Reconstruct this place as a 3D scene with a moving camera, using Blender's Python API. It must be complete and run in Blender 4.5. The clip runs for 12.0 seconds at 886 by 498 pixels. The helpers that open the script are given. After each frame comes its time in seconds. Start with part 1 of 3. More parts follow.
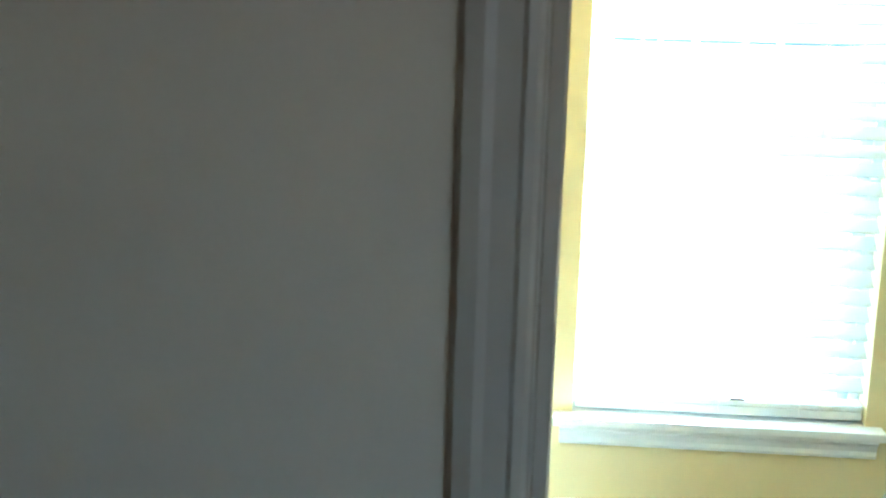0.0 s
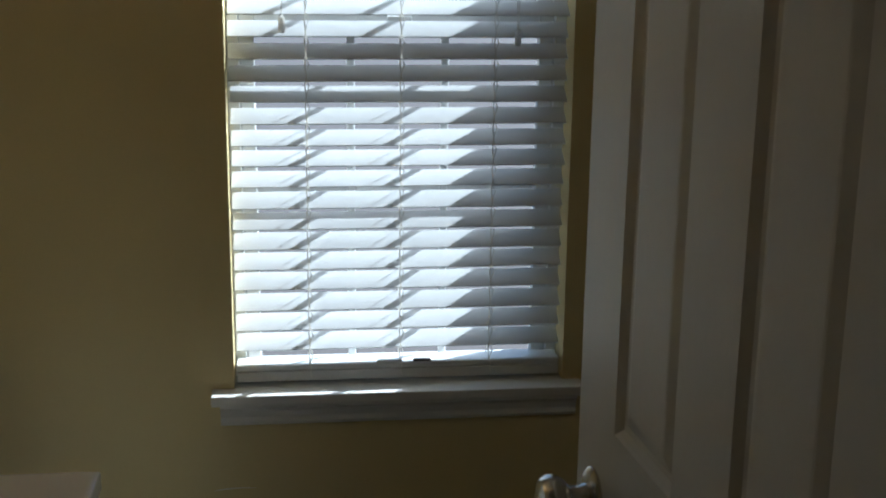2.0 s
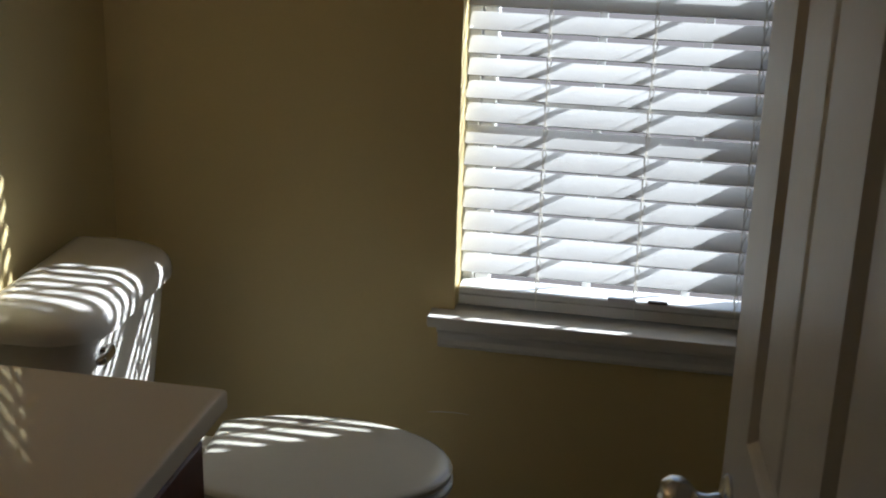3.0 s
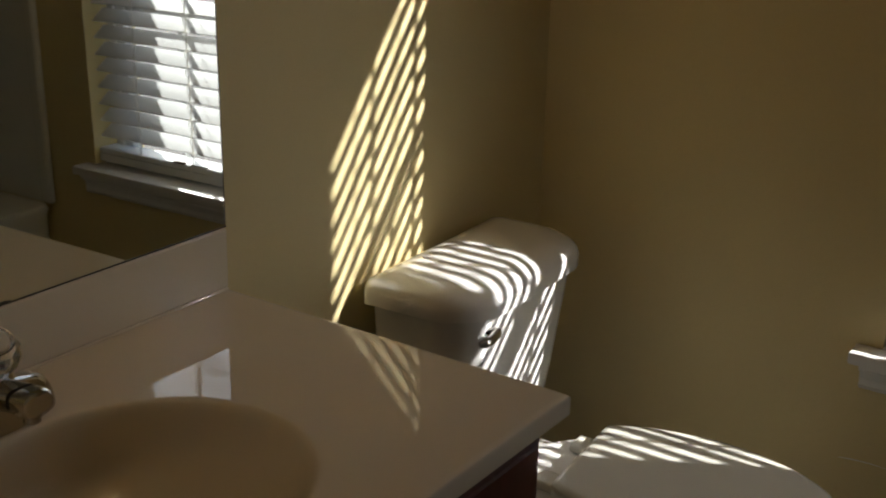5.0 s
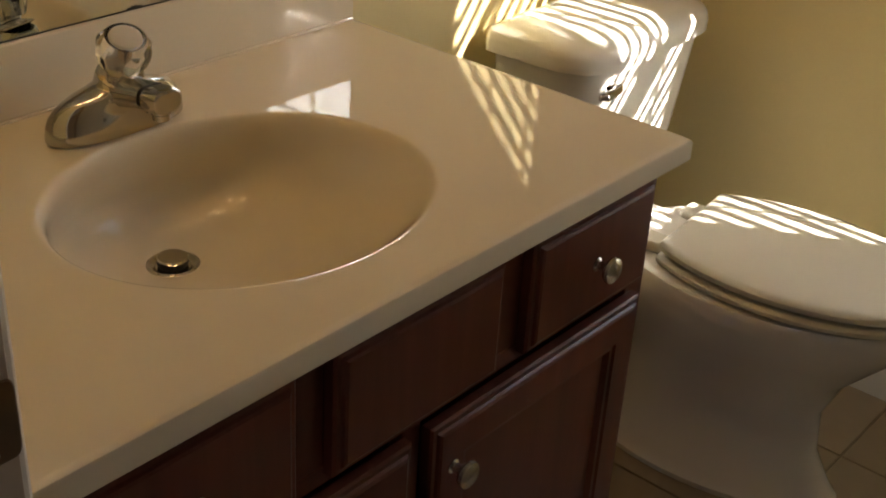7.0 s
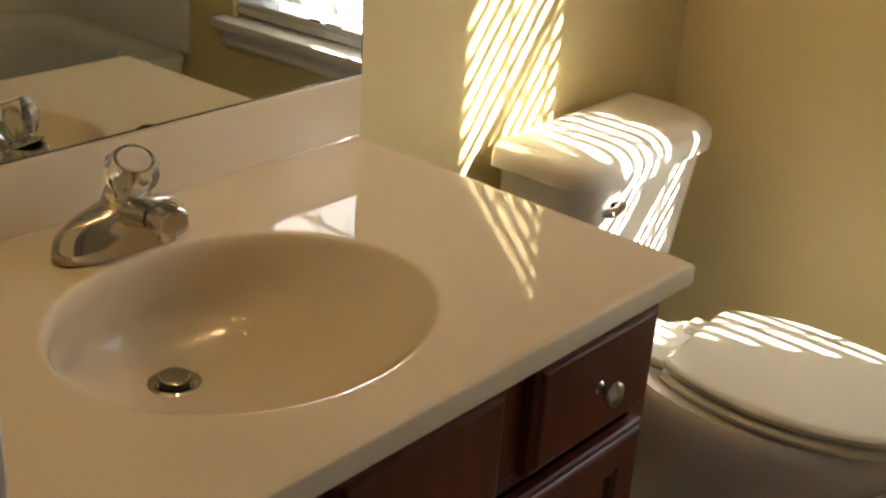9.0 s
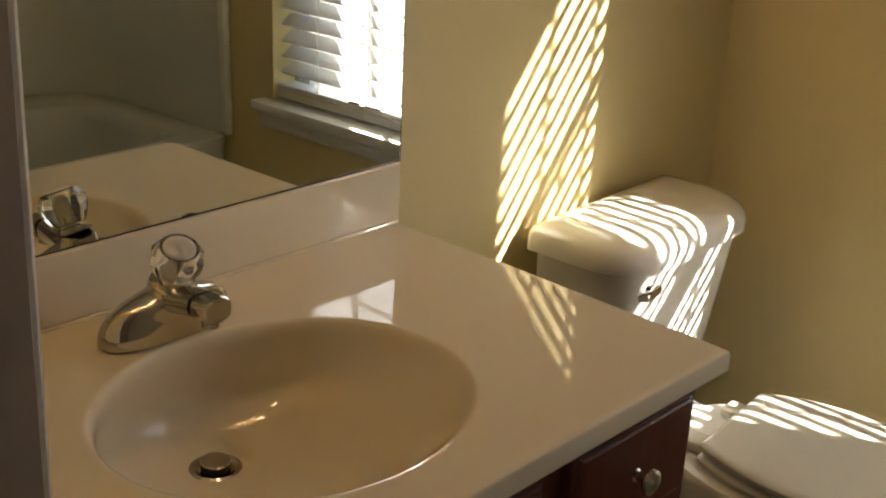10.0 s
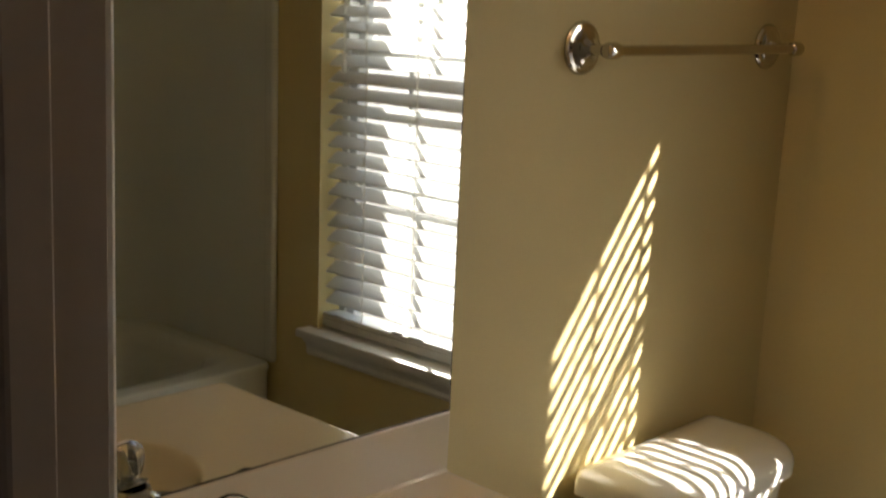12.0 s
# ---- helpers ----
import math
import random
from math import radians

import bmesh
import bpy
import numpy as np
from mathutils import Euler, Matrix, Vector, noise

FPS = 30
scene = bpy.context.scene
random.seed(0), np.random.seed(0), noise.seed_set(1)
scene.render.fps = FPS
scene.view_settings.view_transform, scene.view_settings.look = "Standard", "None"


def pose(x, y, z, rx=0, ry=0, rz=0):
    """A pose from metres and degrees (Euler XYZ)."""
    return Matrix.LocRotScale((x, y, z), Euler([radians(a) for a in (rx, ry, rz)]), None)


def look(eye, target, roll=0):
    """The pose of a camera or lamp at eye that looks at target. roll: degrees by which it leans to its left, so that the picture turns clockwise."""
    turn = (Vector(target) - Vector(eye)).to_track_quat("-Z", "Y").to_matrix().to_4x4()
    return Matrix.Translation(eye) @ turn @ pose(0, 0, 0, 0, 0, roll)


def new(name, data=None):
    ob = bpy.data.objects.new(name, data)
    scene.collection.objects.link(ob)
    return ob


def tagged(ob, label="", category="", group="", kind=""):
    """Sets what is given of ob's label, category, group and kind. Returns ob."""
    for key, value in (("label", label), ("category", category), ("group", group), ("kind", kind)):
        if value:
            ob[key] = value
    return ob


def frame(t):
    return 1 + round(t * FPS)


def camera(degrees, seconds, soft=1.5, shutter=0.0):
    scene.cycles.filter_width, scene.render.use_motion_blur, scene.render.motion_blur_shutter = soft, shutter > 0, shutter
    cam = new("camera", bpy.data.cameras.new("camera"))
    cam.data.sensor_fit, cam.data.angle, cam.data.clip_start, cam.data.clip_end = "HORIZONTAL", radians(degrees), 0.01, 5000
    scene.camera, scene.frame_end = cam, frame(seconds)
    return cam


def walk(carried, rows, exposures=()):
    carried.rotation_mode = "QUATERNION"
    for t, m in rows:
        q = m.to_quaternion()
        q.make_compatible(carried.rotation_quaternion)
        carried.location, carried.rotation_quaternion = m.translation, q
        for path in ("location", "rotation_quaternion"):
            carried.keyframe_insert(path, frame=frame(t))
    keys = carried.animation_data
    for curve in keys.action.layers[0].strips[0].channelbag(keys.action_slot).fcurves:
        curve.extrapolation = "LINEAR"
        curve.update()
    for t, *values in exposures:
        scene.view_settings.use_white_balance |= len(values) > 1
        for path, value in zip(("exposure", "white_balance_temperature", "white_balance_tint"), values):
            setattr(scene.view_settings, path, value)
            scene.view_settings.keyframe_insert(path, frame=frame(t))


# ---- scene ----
cam = camera(39.1, 12.0, soft=1.9, shutter=0.3)
PATH = [
    (0, (0.572, -1.924, 1.562), (0.432, 0.026, 1.139), 1.6),
    (0.5, (0.667, -1.911, 1.554), (0.605, 0.045, 1.142), 0.8),
    (1, (0.704, -1.787, 1.464), (0.861, 0.17, 1.085), 1.7),
    (1.5, (0.726, -1.629, 1.503), (1.032, 0.31, 1.123), 2.7),
    (2, (0.815, -1.529, 1.475), (1.049, 0.396, 0.984), 0.7),
    (2.5, (0.995, -1.413, 1.474), (0.847, 0.502, 0.918), 2.5),
    (3, (1.065, -1.315, 1.459), (0.723, 0.547, 0.813), 1.6),
    (3.5, (1.052, -1.195, 1.475), (0.579, 0.652, 0.871), 4.0),
    (3.7, (1.047, -1.166, 1.472), (0.484, 0.64, 0.823), 3.1),
    (5.3, (1.189, -1.157, 1.419), (0.08, 0.349, 0.712), 2.0),
    (5.5, (1.192, -1.174, 1.406), (0.075, 0.301, 0.647), 2.3),
    (6, (1.176, -1.187, 1.39), (0.049, 0.221, 0.524), 3.4),
    (6.5, (1.17, -1.188, 1.37), (0.059, 0.179, 0.422), 3.6),
    (6.7, (1.172, -1.187, 1.364), (0.069, 0.166, 0.389), 3.4),
    (8.3, (1.167, -1.188, 1.377), (0.046, 0.183, 0.447), 4.5),
    (8.5, (1.168, -1.188, 1.377), (0.039, 0.188, 0.466), 4.4),
    (9, (1.167, -1.178, 1.394), (0.004, 0.215, 0.553), 4.0),
    (9.5, (1.173, -1.178, 1.409), (-0.028, 0.227, 0.644), 3.0),
    (10, (1.174, -1.192, 1.418), (-0.066, 0.193, 0.681), 3.3),
    (10.5, (1.173, -1.197, 1.42), (-0.09, 0.177, 0.701), 3.6),
    (11, (1.178, -1.199, 1.422), (-0.097, 0.176, 0.727), 3.5),
    (11.5, (1.176, -1.206, 1.459), (-0.135, 0.186, 0.873), 3.6),
    (12, (1.162, -1.217, 1.484), (-0.194, 0.189, 1.058), 2.9),
]
EXPOSURES = [
    (0, 5.8, 4200, -19), (0.5, 3.95, 4450, -18), (0.8, 3.3, 4500, -15), (1, 2.95, 4550, -11), (1.3, 2.45, 4700, -8), (1.6, 2.0, 4850, -5), (2, 1.45, 5150, 2),
    (2.5, 1.35, 5450, 6), (3.7, 1.45, 5750, 9), (5.3, 1.52, 6350, 11), (5.7, 1.75, 6600, 11), (6.0, 2.0, 6750, 11), (6.5, 2.6, 6950, 11), (8.3, 3.4, 7000, 11),
    (9.5, 3.28, 6950, 10), (10.0, 2.9, 6880, 10), (10.5, 2.6, 6800, 10), (12, 2.45, 6750, 10),
]
walk(cam, [(t, look(eye, target, roll)) for t, eye, target, roll in PATH], EXPOSURES)

# ---- light ----
SUN = Vector((1.68, 0.985, 1.32)).normalized()
world = bpy.data.worlds.new("world")
scene.world = world
world.use_nodes = True
wn = world.node_tree
sky = wn.nodes.new("ShaderNodeTexSky")
sky.sky_type = "NISHITA"
sky.sun_disc = False
sky.sun_elevation = math.asin(SUN.z)
sky.sun_rotation = math.atan2(SUN.x, SUN.y)
wn.links.new(sky.outputs[0], wn.nodes["Background"].inputs[0])
wn.nodes["Background"].inputs[1].default_value = 0.060
sun = new("sun", bpy.data.lights.new("sun", "SUN"))
sun.data.energy = 5.0
sun.data.angle = radians(0.55)
sun.data.color = (1.0, 0.965, 0.91)
sun.matrix_world = look(SUN * 30, (0, 0, 0))

# added warm fill lamp, out of view, that brightens the hall
hall_fill = new("hall_fill_light", bpy.data.lights.new("hall_fill_light", "AREA"))
hall_fill.data.shape = "RECTANGLE"
hall_fill.data.size, hall_fill.data.size_y = 0.5, 0.6
hall_fill.data.energy = 0.115
hall_fill.data.color = (1.0, 0.63, 0.50)
hall_fill.matrix_world = look((2.05, -3.22, 1.5), (1.6, -1.0, 1.3))


# ---- materials ----
def material(name, color, rough=0.5, metal=0.0, grain=0.06, scale=30.0, bump=0.1, big=0.05, spec=0.5, coat=0.0, trans=0.0, dist=0.001, ior=1.45, sss=0.0):
    m = bpy.data.materials.new(name)
    m.use_nodes = True
    t = m.node_tree
    b = t.nodes["Principled BSDF"]
    b.inputs["Roughness"].default_value = rough
    b.inputs["Metallic"].default_value = metal
    b.inputs["Specular IOR Level"].default_value = spec
    b.inputs["Coat Weight"].default_value = coat
    b.inputs["Coat Roughness"].default_value = 0.08
    b.inputs["Transmission Weight"].default_value = trans
    b.inputs["IOR"].default_value = ior
    tc = t.nodes.new("ShaderNodeTexCoord")
    n1 = t.nodes.new("ShaderNodeTexNoise")
    n1.inputs["Scale"].default_value = scale
    n1.inputs["Detail"].default_value = 4
    n2 = t.nodes.new("ShaderNodeTexNoise")
    n2.inputs["Scale"].default_value = 1.7
    n2.inputs["Detail"].default_value = 3
    for n in (n1, n2):
        t.links.new(tc.outputs["Object"], n.inputs["Vector"])
    a = t.nodes.new("ShaderNodeMath")
    a.operation = "MULTIPLY_ADD"
    a.inputs[1].default_value = grain
    a.inputs[2].default_value = 1 - grain / 2 - big / 2
    t.links.new(n1.outputs["Fac"], a.inputs[0])
    c = t.nodes.new("ShaderNodeMath")
    c.operation = "MULTIPLY_ADD"
    c.inputs[1].default_value = big
    t.links.new(n2.outputs["Fac"], c.inputs[0])
    t.links.new(a.outputs[0], c.inputs[2])
    mul = t.nodes.new("ShaderNodeVectorMath")
    mul.operation = "SCALE"
    mul.inputs[0].default_value = color
    t.links.new(c.outputs[0], mul.inputs["Scale"])
    t.links.new(mul.outputs[0], b.inputs["Base Color"])
    if bump:
        bm = t.nodes.new("ShaderNodeBump")
        bm.inputs["Strength"].default_value = bump
        bm.inputs["Distance"].default_value = dist
        t.links.new(n1.outputs["Fac"], bm.inputs["Height"])
        t.links.new(bm.outputs[0], b.inputs["Normal"])
    return m


def wood(name, dark, light, rough, coat, axis):
    m = material(name, dark, rough, coat=coat)
    t = m.node_tree
    b = t.nodes["Principled BSDF"]
    tc = t.nodes["Texture Coordinate"]
    mp = t.nodes.new("ShaderNodeMapping")
    s = [40.0, 40.0, 40.0]
    s[axis] = 3.0
    mp.inputs["Scale"].default_value = s
    n = t.nodes.new("ShaderNodeTexNoise")
    n.inputs["Scale"].default_value = 1.0
    n.inputs["Detail"].default_value = 6
    n.inputs["Distortion"].default_value = 0.6
    r = t.nodes.new("ShaderNodeValToRGB")
    r.color_ramp.elements[0].position, r.color_ramp.elements[1].position = 0.3, 0.72
    r.color_ramp.elements[0].color, r.color_ramp.elements[1].color = (*dark, 1), (*light, 1)
    t.links.new(tc.outputs["Object"], mp.inputs["Vector"])
    t.links.new(mp.outputs[0], n.inputs["Vector"])
    t.links.new(n.outputs["Fac"], r.inputs[0])
    t.links.new(r.outputs[0], b.inputs["Base Color"])
    return m


M_WALL = material("yellow_wall_paint", (0.66, 0.545, 0.278), 0.62, grain=0.05, scale=220, bump=0.22, big=0.08, spec=0.3, dist=0.0008)
M_HALL = material("hall_paint", (0.62, 0.51, 0.40), 0.7, grain=0.05, scale=200, bump=0.2, big=0.06, spec=0.3, dist=0.0008)
M_CEIL = material("ceiling_paint", (0.78, 0.77, 0.73), 0.8, grain=0.08, scale=120, bump=0.4, dist=0.002)
M_TRIM = material("white_trim_paint", (0.72, 0.70, 0.66), 0.42, grain=0.03, scale=60, bump=0.06, big=0.05)
# trim paint darkened: shade on hall casing and jamb put into the colour
M_HALLTRIM = material("shaded_hall_trim_paint", (0.42, 0.35, 0.29), 0.5, grain=0.04, scale=60, bump=0.06, big=0.05)
M_DOOR = material("white_door_paint", (0.58, 0.57, 0.54), 0.38, grain=0.05, scale=90, bump=0.12, big=0.05)
M_MARBLE = material("cream_cultured_marble", (0.73, 0.645, 0.485), 0.035, grain=0.03, scale=9, bump=0.0, big=0.06)
M_PORCELAIN = material("white_porcelain", (0.76, 0.74, 0.69), 0.09, grain=0.01, scale=12, bump=0.0, big=0.02, coat=0.6)
M_SEAT = material("off_white_seat", (0.62, 0.60, 0.51), 0.16, grain=0.015, scale=40, bump=0.03, big=0.03, coat=0.3)
M_CHERRY = wood("dark_cherry_wood", (0.070, 0.017, 0.010), (0.115, 0.030, 0.017), 0.34, 0.15, 2)
# darker copy of the cherry, shade of carcass and toe kick painted in
M_CHERRY_SHADE = material("dark_cherry_shadow", (0.05, 0.016, 0.011), 0.5)
M_CHROME = material("chrome", (0.52, 0.50, 0.475), 0.08, 1.0, grain=0.03, scale=60, bump=0.0, big=0.03)
M_NICKEL = material("brushed_nickel", (0.58, 0.56, 0.52), 0.26, 1.0, grain=0.1, scale=300, bump=0.05)
M_DARKMETAL = material("dark_bronze", (0.17, 0.125, 0.085), 0.42, 0.8)
M_BLACK = material("black_rubber", (0.02, 0.02, 0.02), 0.6)
M_ACRYLIC = material("clear_acrylic", (0.97, 0.97, 0.96), 0.02, trans=1.0, grain=0, big=0, bump=0, ior=1.49)
M_FROST = material("frosted_acrylic", (0.86, 0.84, 0.80), 0.30, trans=0.55, grain=0, big=0, bump=0, ior=1.49)
M_GLASS = material("window_glass", (1, 1, 1), 0.0, trans=1.0, grain=0, big=0, bump=0, ior=1.01)
M_MIRROR = material("silvered_mirror", (0.81, 0.84, 0.80), 0.012, 1.0, grain=0.0, bump=0.0, big=0.0)
M_MIRROR_EDGE = material("tarnished_mirror_edge", (0.03, 0.027, 0.022), 0.4)
M_SLAT = material("white_blind_slat", (0.70, 0.70, 0.69), 0.36, grain=0.04, scale=80, bump=0.05, big=0.03)
M_CORD = material("white_cord", (0.78, 0.76, 0.70), 0.8, grain=0.1, scale=600)
_n = M_CORD.node_tree
_tr = _n.nodes.new("ShaderNodeBsdfTranslucent")
_tr.inputs[0].default_value = (0.9, 0.88, 0.84, 1)
_mx = _n.nodes.new("ShaderNodeMixShader")
_mx.inputs[0].default_value = 0.5
_n.links.new(_n.nodes["Principled BSDF"].outputs[0], _mx.inputs[1])
_n.links.new(_tr.outputs[0], _mx.inputs[2])
_n.links.new(_mx.outputs[0], _n.nodes["Material Output"].inputs[0])
M_VINYL = material("white_vinyl_sash", (0.78, 0.78, 0.76), 0.35, grain=0.03, scale=60)
M_TUB = material("bone_acrylic_surround", (0.62, 0.62, 0.55), 0.22, grain=0.02, scale=20, bump=0.02, big=0.05)
M_TILE = material("beige_floor_tile", (0.30, 0.235, 0.165), 0.4, grain=0.2, scale=18, bump=0.05, big=0.1)
M_GROUT = material("grout", (0.24, 0.19, 0.135), 0.9, grain=0.2, scale=200)
M_CARPET = material("hall_carpet", (0.36, 0.32, 0.26), 0.95, grain=0.4, scale=350, bump=0.8, dist=0.004)
M_BRICK = material("pale_siding", (0.66, 0.59, 0.56), 0.8, grain=0.15, scale=12, bump=0.3)
M_ROOF = material("grey_shingles", (0.42, 0.38, 0.37), 0.9, grain=0.3, scale=30, bump=0.6)
M_GRASS = material("pale_concrete_yard", (0.105, 0.09, 0.082), 0.9, grain=0.25, scale=6, bump=0.4, dist=0.01)
M_BULB = bpy.data.materials.new("warm_lit_bulb")
M_BULB.use_nodes = True
_b = M_BULB.node_tree.nodes["Principled BSDF"]
_b.inputs["Base Color"].default_value = (0.9, 0.8, 0.6, 1)
_b.inputs["Emission Color"].default_value = (1.0, 0.62, 0.30, 1)
_b.inputs["Emission Strength"].default_value = 10.0


# ---- mesh helpers ----
def link(name, bm, mat, parent=None, smooth=False, label="", kind=""):
    me = bpy.data.meshes.new(name)
    bmesh.ops.recalc_face_normals(bm, faces=bm.faces)
    bm.to_mesh(me)
    bm.free()
    me.materials.append(mat)
    if smooth:
        me.polygons.foreach_set("use_smooth", [True] * len(me.polygons))
        me.set_sharp_from_angle(angle=radians(38))
    ob = new(name, me)
    ob.parent = parent
    if smooth:
        wn_mod = ob.modifiers.new("weighted", "WEIGHTED_NORMAL")
        wn_mod.keep_sharp = True
    return tagged(ob, label=label, kind=kind)


def thing(name, label, category, place=(0, 0, 0), group=""):
    ob = new(name)
    ob.location = place
    return tagged(ob, label, category, group)


def add_box(bm, x0, x1, y0, y1, z0, z1, bevel=0.0, seg=2):
    r = bmesh.ops.create_cube(bm, size=1)
    for v in r["verts"]:
        v.co = ((x0 + x1) / 2 + v.co.x * (x1 - x0), (y0 + y1) / 2 + v.co.y * (y1 - y0), (z0 + z1) / 2 + v.co.z * (z1 - z0))
    if bevel:
        es = list({e for v in r["verts"] for e in v.link_edges})
        bmesh.ops.bevel(bm, geom=es, offset=bevel, segments=seg, profile=0.5, affect="EDGES")
    return r["verts"]


def box(name, x0, x1, y0, y1, z0, z1, mat, parent=None, bevel=0.0, label="", kind="", seg=2):
    bm = bmesh.new()
    add_box(bm, x0, x1, y0, y1, z0, z1, bevel, seg)
    return link(name, bm, mat, parent, bevel > 0, label, kind)


def loft(bm, rings, cap0=True, cap1=True, close=True):
    """Joins rings of points, each of the same length, into a skin."""
    vs = [[bm.verts.new(p) for p in ring] for ring in rings]
    n = len(vs[0])
    for a, b in zip(vs, vs[1:]):
        for i in range(n if close else n - 1):
            bm.faces.new((a[i], a[(i + 1) % n], b[(i + 1) % n], b[i]))
    if cap0:
        bm.faces.new(vs[0][::-1])
    if cap1:
        bm.faces.new(vs[-1])
    return vs


def lathe(bm, profile, place, axis, n=24):
    """Turns (radius, distance along the axis) pairs about an axis through place."""
    q = Vector(axis).normalized().to_track_quat("Z", "Y")
    rings = []
    for r, d in profile:
        rings.append([Vector(place) + q @ Vector((max(r, 1e-5) * math.cos(2 * math.pi * i / n), max(r, 1e-5) * math.sin(2 * math.pi * i / n), d)) for i in range(n)])
    loft(bm, rings)


def tube(bm, pts, r, n=8):
    pts = [Vector(p) for p in pts]
    rings = []
    for i, p in enumerate(pts):
        d = (pts[min(i + 1, len(pts) - 1)] - pts[max(i - 1, 0)]).normalized()
        q = d.to_track_quat("Z", "Y")
        rr = r[i] if isinstance(r, (list, tuple)) else r
        rings.append([p + q @ Vector((rr * math.cos(2 * math.pi * k / n), rr * math.sin(2 * math.pi * k / n), 0)) for k in range(n)])
    loft(bm, rings)


def oval(cx, cy, z, a, b, n=48, e=2.0):
    out = []
    for i in range(n):
        t = 2 * math.pi * i / n
        c, s = math.cos(t), math.sin(t)
        out.append(Vector((cx + a * math.copysign(abs(c) ** (2 / e), c), cy + b * math.copysign(abs(s) ** (2 / e), s), z)))
    return out


# ---- plan ----
YF, YN, YH = 0.885, -0.873, -0.963          # far wall, near wall, hall face of the near wall
X_TUB, X_END = 1.54, 2.30
CEIL = 2.44
WX0, WX1, WZ0, WZ1 = 0.686, 1.362, 0.549, 2.002   # window opening
Y_OUT = 1.048
DX0, DX1, DZ = 0.58, 1.204, 2.04          # door opening


def slab(name, pieces, mat, kind="structure"):
    bm = bmesh.new()
    for p in pieces:
        add_box(bm, *p)
    return link(name, bm, mat, None, False, "", kind)


slab("wall_north", [(-0.12, WX0, YF, Y_OUT, 0, CEIL), (WX1, X_END + 0.12, YF, Y_OUT, 0, CEIL),
                    (WX0, WX1, YF, Y_OUT, 0, WZ0), (WX0, WX1, YF, Y_OUT, WZ1, CEIL)], M_WALL)
slab("wall_west", [(-0.12, 0, YN, YF, 0, CEIL)], M_WALL)
slab("wall_east", [(X_END, X_END + 0.12, YN, YF, 0, CEIL)], M_WALL)
slab("wall_south", [(-0.12, DX0 - 0.02, -0.918, YN, 0, CEIL), (DX1 + 0.02, X_END + 0.12, -0.918, YN, 0, CEIL), (DX0 - 0.02, DX1 + 0.02, -0.918, YN, DZ + 0.02, CEIL)], M_WALL)
slab("wall_hall_north", [(-1.6, DX0 - 0.02, YH, -0.918, 0, CEIL), (DX1 + 0.02, 3.0, YH, -0.918, 0, CEIL), (DX0 - 0.02, DX1 + 0.02, YH, -0.918, DZ + 0.02, CEIL)], M_HALL)
# the opening is added, unseen, to hold the hall fill lamp
slab("wall_hall_south", [(-1.6, 1.8, -3.3, -3.2, 0, CEIL), (2.3, 3.0, -3.3, -3.2, 0, CEIL), (1.8, 2.3, -3.3, -3.2, 0, 1.2), (1.8, 2.3, -3.3, -3.2, 1.8, CEIL)], M_HALL)
slab("wall_hall_west", [(-1.7, -1.6, -3.3, -0.918, 0, CEIL)], M_HALL)
slab("wall_hall_east", [(3.0, 3.1, -3.3, -0.918, 0, CEIL)], M_HALL)
slab("ceiling", [(-0.12, X_END + 0.12, YN, Y_OUT, CEIL, CEIL + 0.1)], M_CEIL)
slab("ceiling_hall", [(-1.7, 3.1, -3.3, YN, CEIL + 0.002, CEIL + 0.1)], M_CEIL)
slab("floor_hall", [(-1.6, 3.0, -3.2, -0.905, -0.1, 0.0)], M_CARPET)
slab("floor", [(0, X_END, -0.905, YF, -0.1, -0.004)], M_GROUT)
slab("ground", [(-400, 400, -400, 400, -0.6, -0.5)], M_GRASS)

# trim round the room
slab("baseboard", [(0.001, X_TUB, YF - 0.013, YF - 0.001, 0, 0.09), (0.001, 0.013, 0.01, YF - 0.014, 0, 0.09)], M_TRIM)


def casing(name, y0, y1, out, mat):
    """Moulded door casing, a frame of three strips with a bead and a back band."""
    bm = bmesh.new()
    prof = [(0.0, 0.006), (0.004, 0.010), (0.012, 0.012), (0.016, 0.009), (0.036, 0.010), (0.045, 0.013), (0.060, 0.012), (0.066, 0.0), (0.0, 0.0)]
    for side in (-1, 1):
        x = DX0 if side < 0 else DX1
        rings = []
        for z, k in ((0.0, 0.0), (DZ, 1.0)):
            rings.append([Vector((x + side * (0.004 + w), (y0 if out < 0 else y1) + out * d, z + (w + 0.004) * k)) for w, d in prof])
        loft(bm, rings)
    rings = []
    for x, side in ((DX0, -1), (DX1, 1)):
        rings.append([Vector((x + side * (0.004 + w), (y0 if out < 0 else y1) + out * d, DZ + w + 0.004)) for w, d in prof])
    loft(bm, rings)
    return link(name, bm, mat, None, False, "", "structure")


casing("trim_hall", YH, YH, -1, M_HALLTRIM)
casing("trim_bath", YN, YN, 1, M_TRIM)
bm = bmesh.new()
for x0, x1, s0, s1 in ((DX0 - 0.02, DX0, DX0, DX0 + 0.0155), (DX1, DX1 + 0.02, DX1 - 0.0155, DX1)):
    add_box(bm, x0, x1, YH - 0.001, YN + 0.001, 0, DZ, 0.0008, 1)
    add_box(bm, s0, s1, -0.939, -0.911, 0, DZ - 0.0155, 0.002, 1)
add_box(bm, DX0 - 0.02, DX1 + 0.02, YH - 0.001, YN + 0.001, DZ, DZ + 0.02)
add_box(bm, DX0, DX1, -0.939, -0.911, DZ - 0.0155, DZ, 0.002, 1)
# jamb takes the darkened trim, its shade being in the paint colour
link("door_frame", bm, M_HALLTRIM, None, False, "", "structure")

